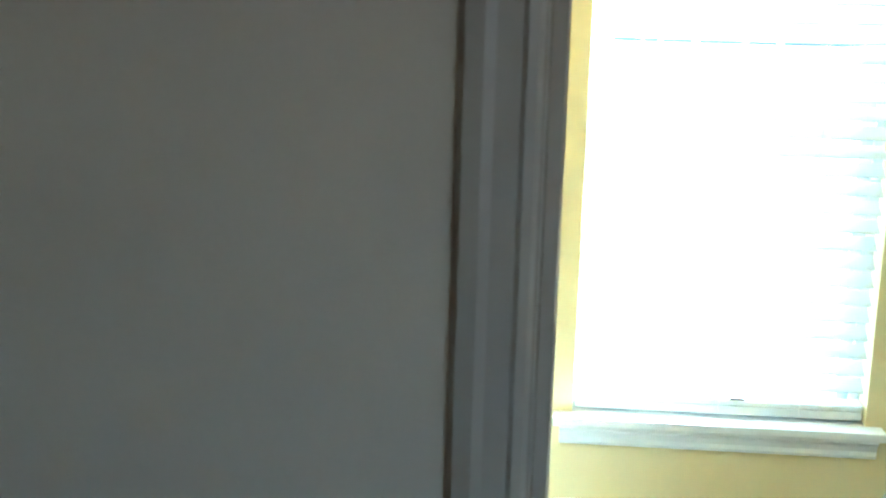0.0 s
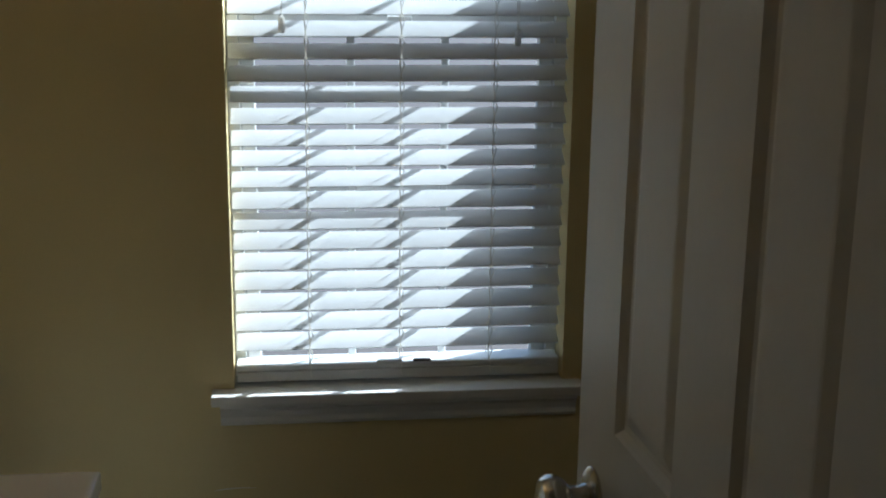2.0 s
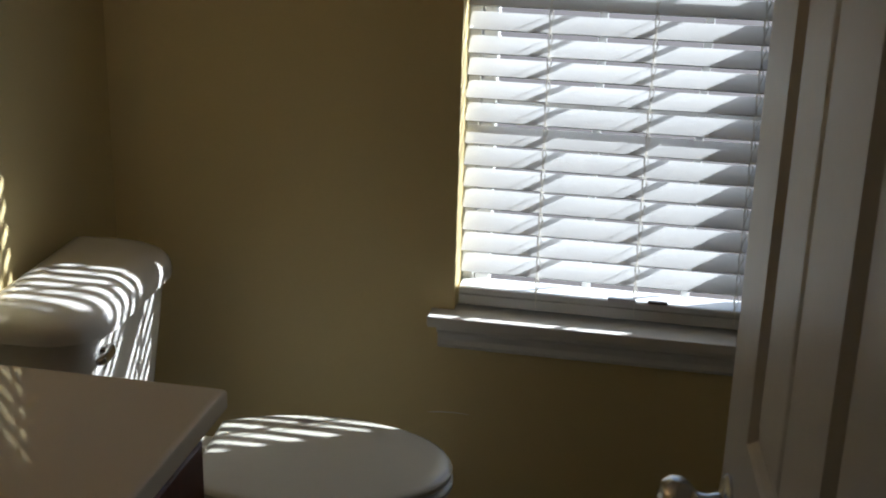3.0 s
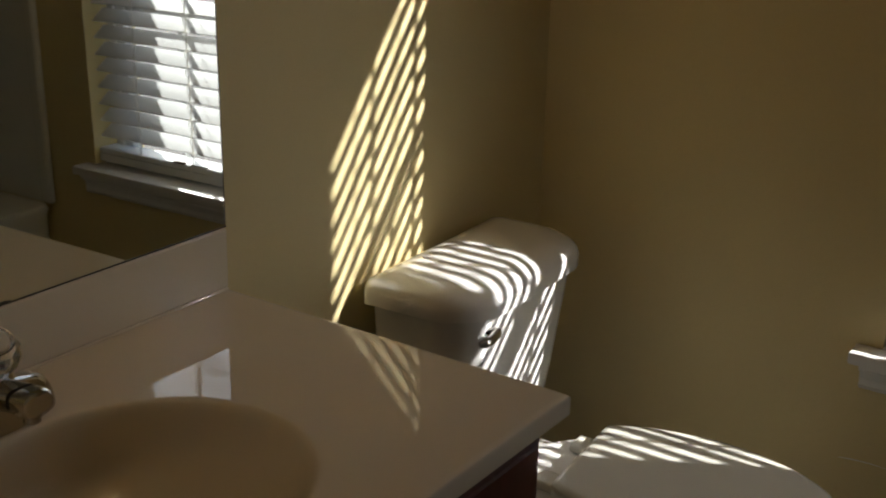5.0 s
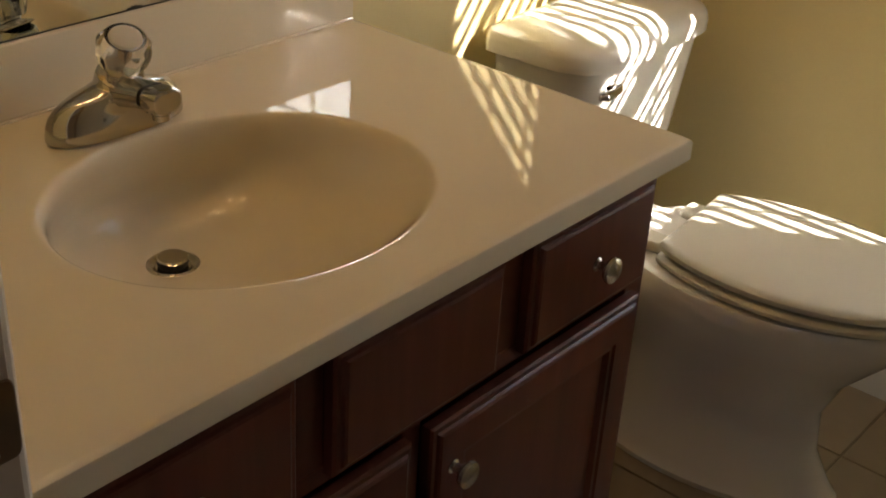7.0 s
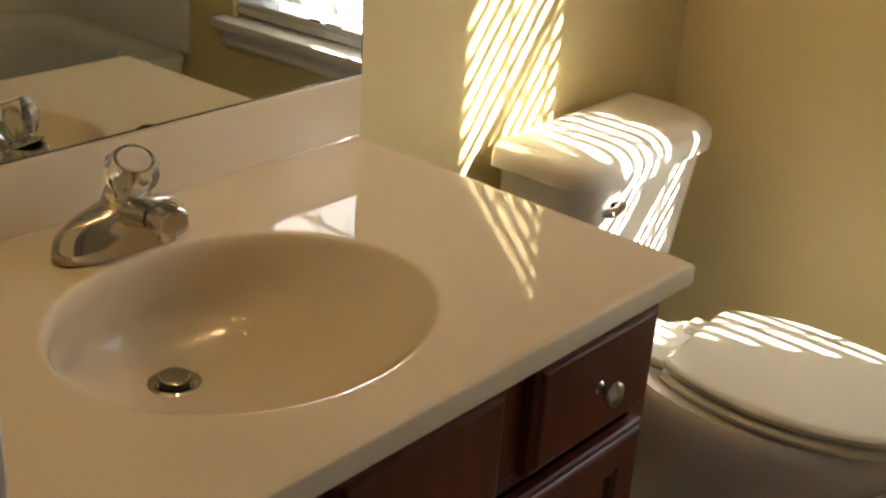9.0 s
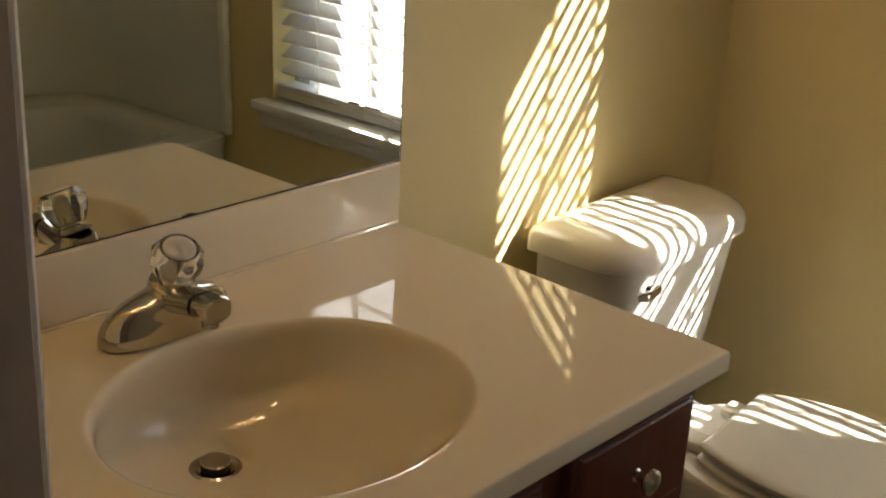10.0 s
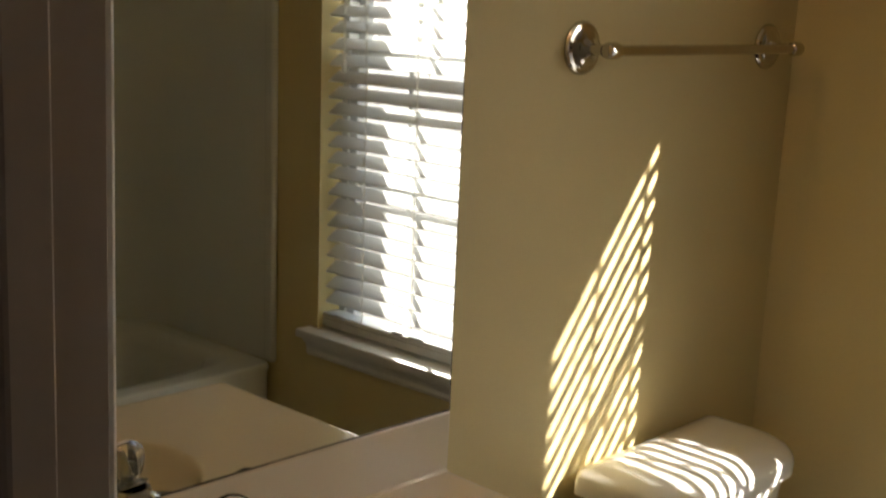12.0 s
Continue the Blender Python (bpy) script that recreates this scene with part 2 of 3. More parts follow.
strike = thing("strike_plate", "dark bronze strike plate let into the white door jamb", "strike plate", (DX0, -0.8865, 0.883))
bm = bmesh.new()
loft(bm, [[Vector((0.0003 + d, p.x - f, p.y)) for p in oval(-0.001, 0, 0, 0.0175 - f, 0.030 - f, 32, 7.0)] for d, f in ((0, 0), (0.0012, 0), (0.0018, 0.0006))])
link("plate", bm, M_DARKMETAL, strike)
for z in (-0.022, 0.022):
    bm = bmesh.new()
    lathe(bm, [(0.004, 0), (0.004, 0.001), (0.001, 0.0016)], (0.002, -0.004, z), (1, 0, 0), 10)
    link("screw", bm, M_NICKEL, strike)


# ---- window ----
def window():
    box("window_sill", 0.641, 1.402, YF - 0.047, 0.972, WZ0 + 0.003, WZ0 + 0.026, M_TRIM, None, 0.005, kind="structure")
    bm = bmesh.new()
    prof = [(0, 0), (0, 0.048), (-0.030, 0.048), (-0.029, 0.042), (-0.018, 0.032), (-0.014, 0.018), (-0.016, 0.008), (-0.012, 0.0)]
    rings = [[Vector((x, YF - 0.001 + a, WZ0 - 0.0485 + h)) for a, h in prof] for x in (0.658, 1.390)]
    loft(bm, rings)
    link("trim_window_apron", bm, M_TRIM, None, False, "", "structure")
    win = tagged(new("window_1"), kind="structure")
    y0, y1 = 0.958, 1.022
    bm = bmesh.new()
    for a in ((WX0, WX0 + 0.024, y0, y1, WZ0 + 0.001, WZ1), (WX1 - 0.024, WX1, y0, y1, WZ0 + 0.001, WZ1), (WX0 + 0.024, WX1 - 0.024, y0, y1, WZ1 - 0.028, WZ1), (WX0 + 0.024, WX1 - 0.024, y0 + 0.012, y1, WZ0 + 0.001, WZ0 + 0.028)):
        add_box(bm, *a, 0.002, 1)
    link("window_frame", bm, M_VINYL, win)
    mid = 1.302
    for k, (za, zb, ys) in enumerate(((WZ0 + 0.03, mid + 0.018, 0.964), (mid - 0.018, WZ1 - 0.03, 0.991))):
        xa, xb = WX0 + 0.025, WX1 - 0.025
        bm = bmesh.new()
        w = 0.029
        for a in ((xa, xa + w, ys, ys + 0.024, za, zb), (xb - w, xb, ys, ys + 0.024, za, zb), (xa + w, xb - w, ys, ys + 0.024, za, za + w), (xa + w, xb - w, ys, ys + 0.024, zb - w, zb)):
            add_box(bm, *a, 0.002, 1)
        link("sash", bm, M_VINYL, win)
        gx0, gx1, gz0, gz1 = xa + w, xb - w, za + w, zb - w
        bm = bmesh.new()
        for i in (1, 2):
            x = gx0 + (gx1 - gx0) * i / 3
            add_box(bm, x - 0.008, x + 0.008, ys + 0.009, ys + 0.015, gz0, gz1, 0.002, 1)
        z, th_ = ((gz0 + gz1) / 2 + 0.021, 0.008) if k == 0 else ((gz0 + gz1) / 2, 0.006)
        for i in range(3):
            c0, c1 = gx0 + (gx1 - gx0) * i / 3 + (0.008 if i else 0), gx0 + (gx1 - gx0) * (i + 1) / 3 - (0.008 if i < 2 else 0)
            add_box(bm, c0, c1, ys + 0.009, ys + 0.015, z - th_, z + th_, 0.002, 1)
        link("muntins", bm, M_VINYL, win)
        g = box("pane", gx0, gx1, ys + 0.0035, ys + 0.0065, gz0, gz1, M_GLASS, win)
        g.visible_shadow = False
    lk = box("sash_lock", 1.0, 1.05, 0.950, 0.964, mid + 0.002, mid + 0.014, M_VINYL, win, 0.003)
    return win


window()

TILT = radians(36.0)
SLAT_Y = 0.925
PITCH = 0.0421
Z_FIRST = 0.660


def blind():
    th = thing("window_blind", "white two inch faux wood blind, lowered with slats half tilted", "window blind", ((WX0 + WX1) / 2, SLAT_Y, 0))
    half = (WX1 - WX0) / 2 - 0.006
    bm = bmesh.new()
    w, t = 0.0222, 0.0028
    prof = []
    for i in range(7):
        u = -1 + 2 * i / 6
        prof.append((u * w, t / 2 + 0.0003 * (1 - u * u)))
    for i in range(7):
        u = 1 - 2 * i / 6
        prof.append((u * w, -t / 2 + 0.0003 * (1 - u * u)))
    cs, sn = math.cos(TILT), math.sin(TILT)
    rings = [[Vector((x, a * cs - b * sn, a * sn + b * cs)) for a, b in prof] for x in (-half, half)]
    loft(bm, rings)
    me = None
    n = 34
    for i in range(n):
        z = Z_FIRST + i * PITCH
        if z > WZ1 - 0.065:
            break
        if me is None:
            ob = link("slat", bm, M_SLAT, th, False)
            me = ob.data
        else:
            ob = new("slat", me)
            ob.parent = th
        ob.location = (random.uniform(-0.001, 0.001), random.uniform(-0.0008, 0.0008), z + random.uniform(-0.0012, 0.0012))
        ob.rotation_euler = (radians(random.uniform(-2.0, 2.0)), radians(random.uniform(-0.12, 0.12)), 0)
        top = z
    bm = bmesh.new()
    face = [(0.026, 0.583), (0.026, 0.618), (-0.024, 0.6185), (-0.0275, 0.617), (-0.0285, 0.613), (-0.0285, 0.609), (-0.0245, 0.6075), (-0.0245, 0.605), (-0.0285, 0.6035), (-0.0285, 0.586), (-0.0265, 0.583)]
    loft(bm, [[Vector((x, a, b)) for a, b in face] for x in (-half, half)])
    link("bottom_rail", bm, M_SLAT, th)
    for x in (-0.185, 0.0, 0.185):
        bm = bmesh.new()
        tube(bm, [(x - 0.002, -0.024, 0.622), (x + 0.003, -0.0298, 0.612), (x + 0.001, -0.0298, 0.600), (x + 0.004, -0.0296, 0.590)], 0.0011, 6)
        link("cord_end", bm, M_CORD, th)
    for x0, x1, m in ((-0.048, 0.004, M_SLAT), (0.027, 0.063, M_DARKMETAL)):
        box("rail_clip", x0, x1, -0.0292, -0.020, 0.6188, 0.6235, m, th, 0.001)
    box("headrail", -half, half, -0.03, 0.025, WZ1 - 0.052, WZ1 - 0.003, M_SLAT, th, 0.002)
    for x in (-0.185, 0.0, 0.185):
        bm = bmesh.new()
        tube(bm, [(x, 0.0235 * cs, 0.616), (x + 0.0006, 0.0245 * cs, 1.3), (x, 0.0235 * cs, WZ1 - 0.05)], 0.0009, 5)
        z, k = 0.616, 0
        front, second = [], []
        while z < WZ1 - 0.05:
            front.append((x + 0.0012 * (-1) ** k, -0.0242 * cs - 0.0006, z))
            second.append((x + 0.0035 - 0.0030 * (-1) ** k, -0.0242 * cs - 0.0012 - 0.003 * (k % 2), z))
            z += PITCH / 2
            k += 1
        tube(bm, front, 0.0014, 6)
        tube(bm, second, 0.0011, 5)
        i = 0
        while Z_FIRST + i * PITCH <= top + 0.001:
            z = Z_FIRST + i * PITCH - 0.003
            tube(bm, [(x, -0.0235 * cs, z - 0.0235 * sn), (x, 0.0235 * cs, z + 0.0235 * sn)], 0.0009, 4)
            i += 1
        link("ladder_cord", bm, M_CORD, th)
    return th


blind()


def cord(x, y, z0, label, strands):
    th = thing("blind_cord", label, "blind cord", (x, y, z0))
    bm = bmesh.new()
    for dx in strands:
        tube(bm, [(dx * 0.3, 0, 0.0), (dx, 0.001, 0.18), (dx * 2.2, 0.0, 0.4), (dx, 0.002, WZ1 - 0.03 - z0)], 0.0009, 5)
    link("strand", bm, M_CORD, th)
    bm = bmesh.new()
    lathe(bm, [(0.002, 0.004), (0.006, 0.0), (0.0065, -0.010), (0.0065, -0.026), (0.004, -0.029)], (0, 0, 0), (0, 0, 1), 12)
    link("tassel", bm, M_CORD, th, True)


cord(1.246, 0.862, 1.295, "white lift cords with a plastic tassel hanging before the blind", (-0.004, 0.004))
cord(0.795, 0.868, 1.318, "thin white tilt cord ending in a small plastic tassel", (0.001,))
cord(0.800, 0.866, 1.418, "thin white tilt cord ending in a small plastic tassel", (0.0015,))


# ---- vanity ----
VY0, VY1 = YN + 0.018, 0.0
TOP = 0.80


def vanity_top():
    th = thing("countertop", "cream cultured marble vanity countertop with moulded oval basin and backsplash", "countertop", (0, 0, 0))
    bm = bmesh.new()
    cx, cy, a, b = 0.314, -0.453, 0.172, 0.202
    x0, x1, y0, y1 = 0.002, 0.56, YN - 0.004, VY1
    angs = sorted({2 * math.pi * i / 120 for i in range(120)} | {math.atan2(y - cy, x - cx) % (2 * math.pi) for x in (x0, x1) for y in (y0, y1)})

    def edge(t, inset=0.0):
        c, s = math.cos(t), math.sin(t)
        k = min([((x1 - inset if c > 0 else x0 + inset) - cx) / c if abs(c) > 1e-9 else 9, ((y1 - inset if s > 0 else y0 + inset) - cy) / s if abs(s) > 1e-9 else 9])
        return cx + c * k, cy + s * k

    def ell(t, k, dx=0.0, dy=0.0):
        c, s = math.cos(t), math.sin(t)
        r = 1 / math.sqrt((c / a) ** 2 + (s / b) ** 2)
        return cx + dx + c * r * k, cy + dy + s * r * k

    rings = []
    rings.append([Vector((*edge(t, 0.02), TOP - 0.028)) for t in angs])
    rings.append([Vector((*edge(t, 0.001), TOP - 0.028)) for t in angs])
    for ins, dz in ((0.0, -0.026), (0.0, -0.006), (0.0015, -0.0022), (0.0055, 0.0)):
        rings.append([Vector((*edge(t, ins), TOP + dz)) for t in angs])
    rings.append([Vector((*edge(t, 0.010), TOP)) for t in angs])
    for m in (0.66, 0.33):
        rings.append([Vector((*(ell(t, 1.035)[i] * (1 - m) + edge(t, 0.0055)[i] * m for i in (0, 1)), TOP)) for t in angs])
    rings.append([Vector((*ell(t, 1.06), TOP)) for t in angs])
    prof = [(1.040, 0.0), (1.024, -0.0010), (1.006, -0.0042), (0.985, -0.011), (0.965, -0.021), (0.940, -0.034), (0.90, -0.050), (0.83, -0.069), (0.74, -0.084), (0.62, -0.095), (0.48, -0.108), (0.34, -0.116), (0.22, -0.121), (0.15, -0.1235), (0.128, -0.127)]
    for k, dz in prof:
        f = min(1.0, (-dz / 0.124)) ** 1.4
        rings.append([Vector((*ell(t, k, -0.104 * f, -0.016 * f), TOP + dz)) for t in angs])
    loft(bm, rings, cap0=False, cap1=True)
    link("slab", bm, M_MARBLE, th, True)
    box("backsplash", 0.002, 0.0205, VY0, VY1, TOP + 0.0005, 0.888, M_MARBLE, th, 0.004, seg=3)
    bm = bmesh.new()
    tube(bm, [(0.0225, VY0 + 0.002, TOP + 0.0012), (0.0225, VY1 - 0.006, TOP + 0.0012)], 0.0024, 8)
    link("caulk_bead", bm, M_MARBLE, th, True)
    # drain
    dr = thing("sink_drain", "chrome pop-up sink drain with raised stopper in the basin", "sink drain", (0.210, -0.469, TOP - 0.125))
    bm = bmesh.new()
    lathe(bm, [(0.029, -0.001), (0.0295, 0.0015), (0.026, 0.003), (0.020, 0.0005), (0.0185, -0.002)], (0, 0, 0), (0, 0, 1), 32)
    link("flange", bm, M_CHROME, dr, True)
    bm = bmesh.new()
    lathe(bm, [(0.0160, 0.0005), (0.0168, 0.002), (0.0168, 0.0070)], (0, 0, 0), (0, 0, 1), 28)
    link("gasket", bm, M_BLACK, dr, True)
    bm = bmesh.new()
    lathe(bm, [(0.0160, 0.0072), (0.0172, 0.0075), (0.0174, 0.0090), (0.0160, 0.0110), (0.004, 0.0116)], (0, 0, 0), (0, 0, 1), 28)
    link("stopper", bm, M_CHROME, dr, True)
    return th


vanity_top()


def panel_front(name, y0, y1, z0, z1, parent, raised=True, x=0.523):
    """A cabinet front with a bevelled edge and, on doors, a recessed panel behind a moulded frame."""
    bm = bmesh.new()
    def ring(i, d):
        return [Vector((x + d, y0 + i, z0 + i)), Vector((x + d, y1 - i, z0 + i)), Vector((x + d, y1 - i, z1 - i)), Vector((x + d, y0 + i, z1 - i))]
    rs = [ring(0.0, 0.0), ring(0.0, 0.011), ring(0.003, 0.0135), ring(0.008, 0.014), ring(0.010, 0.017), ring(0.013, 0.0185)]
    if raised:
        rs += [ring(0.048, 0.0185), ring(0.051, 0.016), ring(0.056, 0.0155), ring(0.061, 0.0095)]
    loft(bm, rs)
    return link(name, bm, M_CHERRY, parent, False)


def knob(parent, y, z, x=0.5415):
    bm = bmesh.new()
    lathe(bm, [(0.0085, 0.0), (0.0085, 0.001), (0.0055, 0.003), (0.0045, 0.009), (0.0065, 0.013), (0.0135, 0.016), (0.0158, 0.0195), (0.0150, 0.0235), (0.0105, 0.0262), (0.002, 0.0272)], (x, y, z), (1, 0, 0), 24)
    return link("knob", bm, M_NICKEL, parent, True, "brushed nickel knob")


def vanity():
    th = thing("vanity_cabinet", "dark cherry wood bathroom vanity cabinet with drawers and doors", "vanity cabinet", (0, 0, 0))
    bm = bmesh.new()
    ya, yb = YN + 0.022, -0.001
    for a in ((0.004, 0.503, ya, ya + 0.016, 0.0, 0.768), (0.004, 0.503, yb - 0.016, yb, 0.0, 0.768), (0.004, 0.503, ya + 0.016, yb - 0.016, 0.09, 0.106),
              (0.004, 0.012, ya + 0.016, yb - 0.016, 0.106, 0.772), (0.44, 0.452, ya + 0.016, yb - 0.016, 0.0, 0.09)):
        add_box(bm, *a)
    link("carcass", bm, M_CHERRY_SHADE, th)
    bm = bmesh.new()
    for a in ((ya, ya + 0.038, 0.095, 0.769), (yb - 0.038, yb, 0.095, 0.769), (ya + 0.038, yb - 0.038, 0.755, 0.769), (ya + 0.038, yb - 0.038, 0.600, 0.622), (ya + 0.038, yb - 0.038, 0.095, 0.125),
              (-0.592, -0.547, 0.622, 0.757), (-0.305, -0.258, 0.622, 0.757), (-0.436, -0.410, 0.125, 0.600)):
        add_box(bm, 0.5035, 0.5225, a[0], a[1], a[2], a[3], 0.001, 1)
    link("face_frame", bm, M_CHERRY, th)
    box("toe_kick", 0.453, 0.459, ya + 0.017, yb - 0.017, 0.0, 0.089, M_CHERRY_SHADE, th)
    for y0, y1 in ((-0.258, -0.027), (-0.547, -0.305), (-0.820, -0.592)):
        d = panel_front("drawer_front", y0, y1, 0.614, 0.753, th, False)
        if y0 != -0.547:
            knob(d, (y0 + y1) / 2, 0.684)
    for y0, y1, ky in ((-0.408, -0.027, -0.376), (-0.820, -0.436, -0.469)):
        d = panel_front("cabinet_door", y0, y1, 0.112, 0.594, th, True)
        knob(d, ky, 0.534)
    return th


vanity()


def faucet():
    th = thing("faucet", "chrome single-handle centreset bathroom faucet with clear acrylic knob", "faucet", (0.104, -0.454, TOP))
    bm = bmesh.new()
    rings = []
    for z, a, b, e in ((0.0005, 0.030, 0.083, 2.3), (0.003, 0.0345, 0.0850, 2.3), (0.008, 0.0345, 0.0850, 2.3), (0.017, 0.0335, 0.0840, 2.2), (0.026, 0.0315, 0.0810, 2.1), (0.034, 0.029, 0.0755, 2.0), (0.040, 0.027, 0.0685, 2.0), (0.0445, 0.0258, 0.0590, 2.0), (0.0475, 0.0248, 0.0470, 2.0), (0.0505, 0.0241, 0.0355, 2.0), (0.053, 0.0236, 0.028, 2.0), (0.056, 0.0228, 0.0245, 2.0), (0.062, 0.0220, 0.0225, 2.0), (0.066, 0.0205, 0.0210, 2.0), (0.067, 0.017, 0.017, 2.0)):
        rings.append(oval(0.006 * min(1.0, max(0.0, (z - 0.028) / 0.025)), 0, z, a, b, 56, e))
    loft(bm, rings)
    link("body", bm, M_CHROME, th, True)

    def barrel(steps, name, mat):
        bm = bmesh.new()
        rings = []
        for x, z, hw, hh, p in steps:
            rings.append([Vector((x, hw * math.copysign(abs(math.cos(t)) ** p, math.cos(t)), z + hh * math.copysign(abs(math.sin(t)) ** p, math.sin(t)))) for t in [2 * math.pi * i / 36 for i in range(36)]])
        loft(bm, rings)
        return link(name, bm, mat, th, True)

    barrel([(0.004, 0.044, 0.022, 0.020, 0.9), (0.020, 0.047, 0.0212, 0.018, 0.85), (0.040, 0.051, 0.0200, 0.0152, 0.75), (0.060, 0.0545, 0.0192, 0.0135, 0.65), (0.0665, 0.0555, 0.0190, 0.0130, 0.62)], "spout", M_CHROME)
    # narrower black ring between spout and tip
    barrel([(0.0666, 0.0555, 0.0168, 0.0112, 0.62), (0.0714, 0.0557, 0.0168, 0.0112, 0.62)], "spout_dark_ring", M_BLACK)
    barrel([(0.0715, 0.0557, 0.0180, 0.0122, 0.62), (0.0725, 0.0558, 0.0192, 0.0133, 0.62), (0.088, 0.0572, 0.0192, 0.0133, 0.62), (0.094, 0.0574, 0.0180, 0.0122, 0.66), (0.0962, 0.0574, 0.0145, 0.0095, 0.75)], "spout_tip", M_CHROME)
    bm = bmesh.new()
    lathe(bm, [(0.0060, 0.002), (0.0080, 0.0), (0.0092, 0.001), (0.0092, 0.007), (0.0110, 0.0085), (0.0110, 0.016)], (0.081, 0, 0.0330), (0, 0, 1), 28)
    link("aerator", bm, M_CHROME, th, True)
    bm = bmesh.new()
    lathe(bm, [(0.0035, 0.0), (0.0035, 0.012)], (0.062, 0, 0.035), (0, 0, 1), 12)
    link("set_screw", bm, M_CHROME, th, True)
    tilt = Vector((0.44, -0.10, 1))
    foot = Vector((0.014, 0, 0.063))
    bm = bmesh.new()
    lathe(bm, [(0.0165, -0.001), (0.0245, 0.001), (0.0250, 0.0025), (0.0225, 0.0045), (0.0125, 0.008), (0.0105, 0.014)], foot, tilt, 32)
    link("collar", bm, M_CHROME, th, True)
    bm = bmesh.new()
    q = tilt.normalized().to_track_quat("Z", "Y")
    rings = []
    for d, r, f in ((0.010, 0.0125, 0.0), (0.0115, 0.0185, 0.03), (0.016, 0.0215, 0.07), (0.022, 0.0240, 0.11), (0.029, 0.0268, 0.13), (0.037, 0.0285, 0.12), (0.043, 0.0285, 0.08), (0.0475, 0.0262, 0.04), (0.0505, 0.0238, 0.01), (0.0525, 0.0228, 0.0), (0.0540, 0.0214, 0.0), (0.0535, 0.0196, 0.0), (0.0505, 0.0186, 0.0), (0.0500, 0.004, 0.0)):
        rings.append([foot + q @ Vector(((r * (1 + f * abs(math.cos(4 * t)) - f / 2) * math.cos(t)), (r * (1 + f * abs(math.cos(4 * t)) - f / 2) * math.sin(t)), d)) for t in [2 * math.pi * i / 96 for i in range(96)]])
    loft(bm, rings)
    link("handle_knob", bm, M_ACRYLIC, th, True, "clear lobed acrylic handle")
    bm = bmesh.new()
    lathe(bm, [(0.0075, 0.013), (0.0065, 0.03), (0.005, 0.042)], foot, tilt, 14)
    link("stem", bm, M_CHROME, th, True)
    bm = bmesh.new()
    lathe(bm, [(0.0170, 0.0512), (0.0178, 0.0525), (0.0172, 0.0545), (0.0150, 0.0556), (0.001, 0.0560)], foot, tilt, 32)
    link("index_cap", bm, M_FROST, th, True, "frosted acrylic index cap")


faucet()

mir = thing("wall_mirror", "large frameless wall mirror resting on the vanity backsplash", "mirror", (0, 0, 0))
mir.location = (0.0122, 0, 0.8902)
mir.rotation_euler = (0, radians(-0.68), 0)
box("mirror_glass", 0.001, 0.006, YN + 0.004, -0.002, 0.0, 1.06, M_MIRROR, mir)
bm = bmesh.new()
add_box(bm, 0.0008, 0.0066, YN + 0.004, -0.0005, -0.0018, -0.0001)
add_box(bm, 0.0008, 0.0064, -0.0019, -0.0008, 0.0001, 1.06)
add_box(bm, 0.0062, 0.0067, -0.368, -0.348, 0.0, 0.0016)
add_box(bm, 0.0062, 0.0067, -0.362, -0.354, 0.0017, 0.0028)
link("tarnished_edge", bm, M_MIRROR_EDGE, mir)


def light_bar():
    th = thing("vanity_light", "chrome vanity light bar with four small warm bulbs", "wall lamp", (0, -0.42, 2.08))
    box("backplate", 0.001, 0.02, -0.25, 0.25, -0.05, 0.05, M_CHROME, th, 0.004)
    for i in range(4):
        y = -0.19 + i * 0.127
        bm = bmesh.new()
        lathe(bm, [(0.022, 0), (0.024, 0.02), (0.016, 0.03)], (0.02, y, 0), (1, 0, 0), 16)
        s = link("socket", bm, M_CHROME, th, True)
        bm = bmesh.new()
        lathe(bm, [(0.008, 0.031), (0.013, 0.038), (0.0165, 0.050), (0.015, 0.062), (0.009, 0.074), (0.002, 0.080)], (0.02, y, 0), (1, 0, 0), 18)
        link("bulb", bm, M_BULB, s, True)


light_bar()


# ---- toilet ----
TY = 0.480


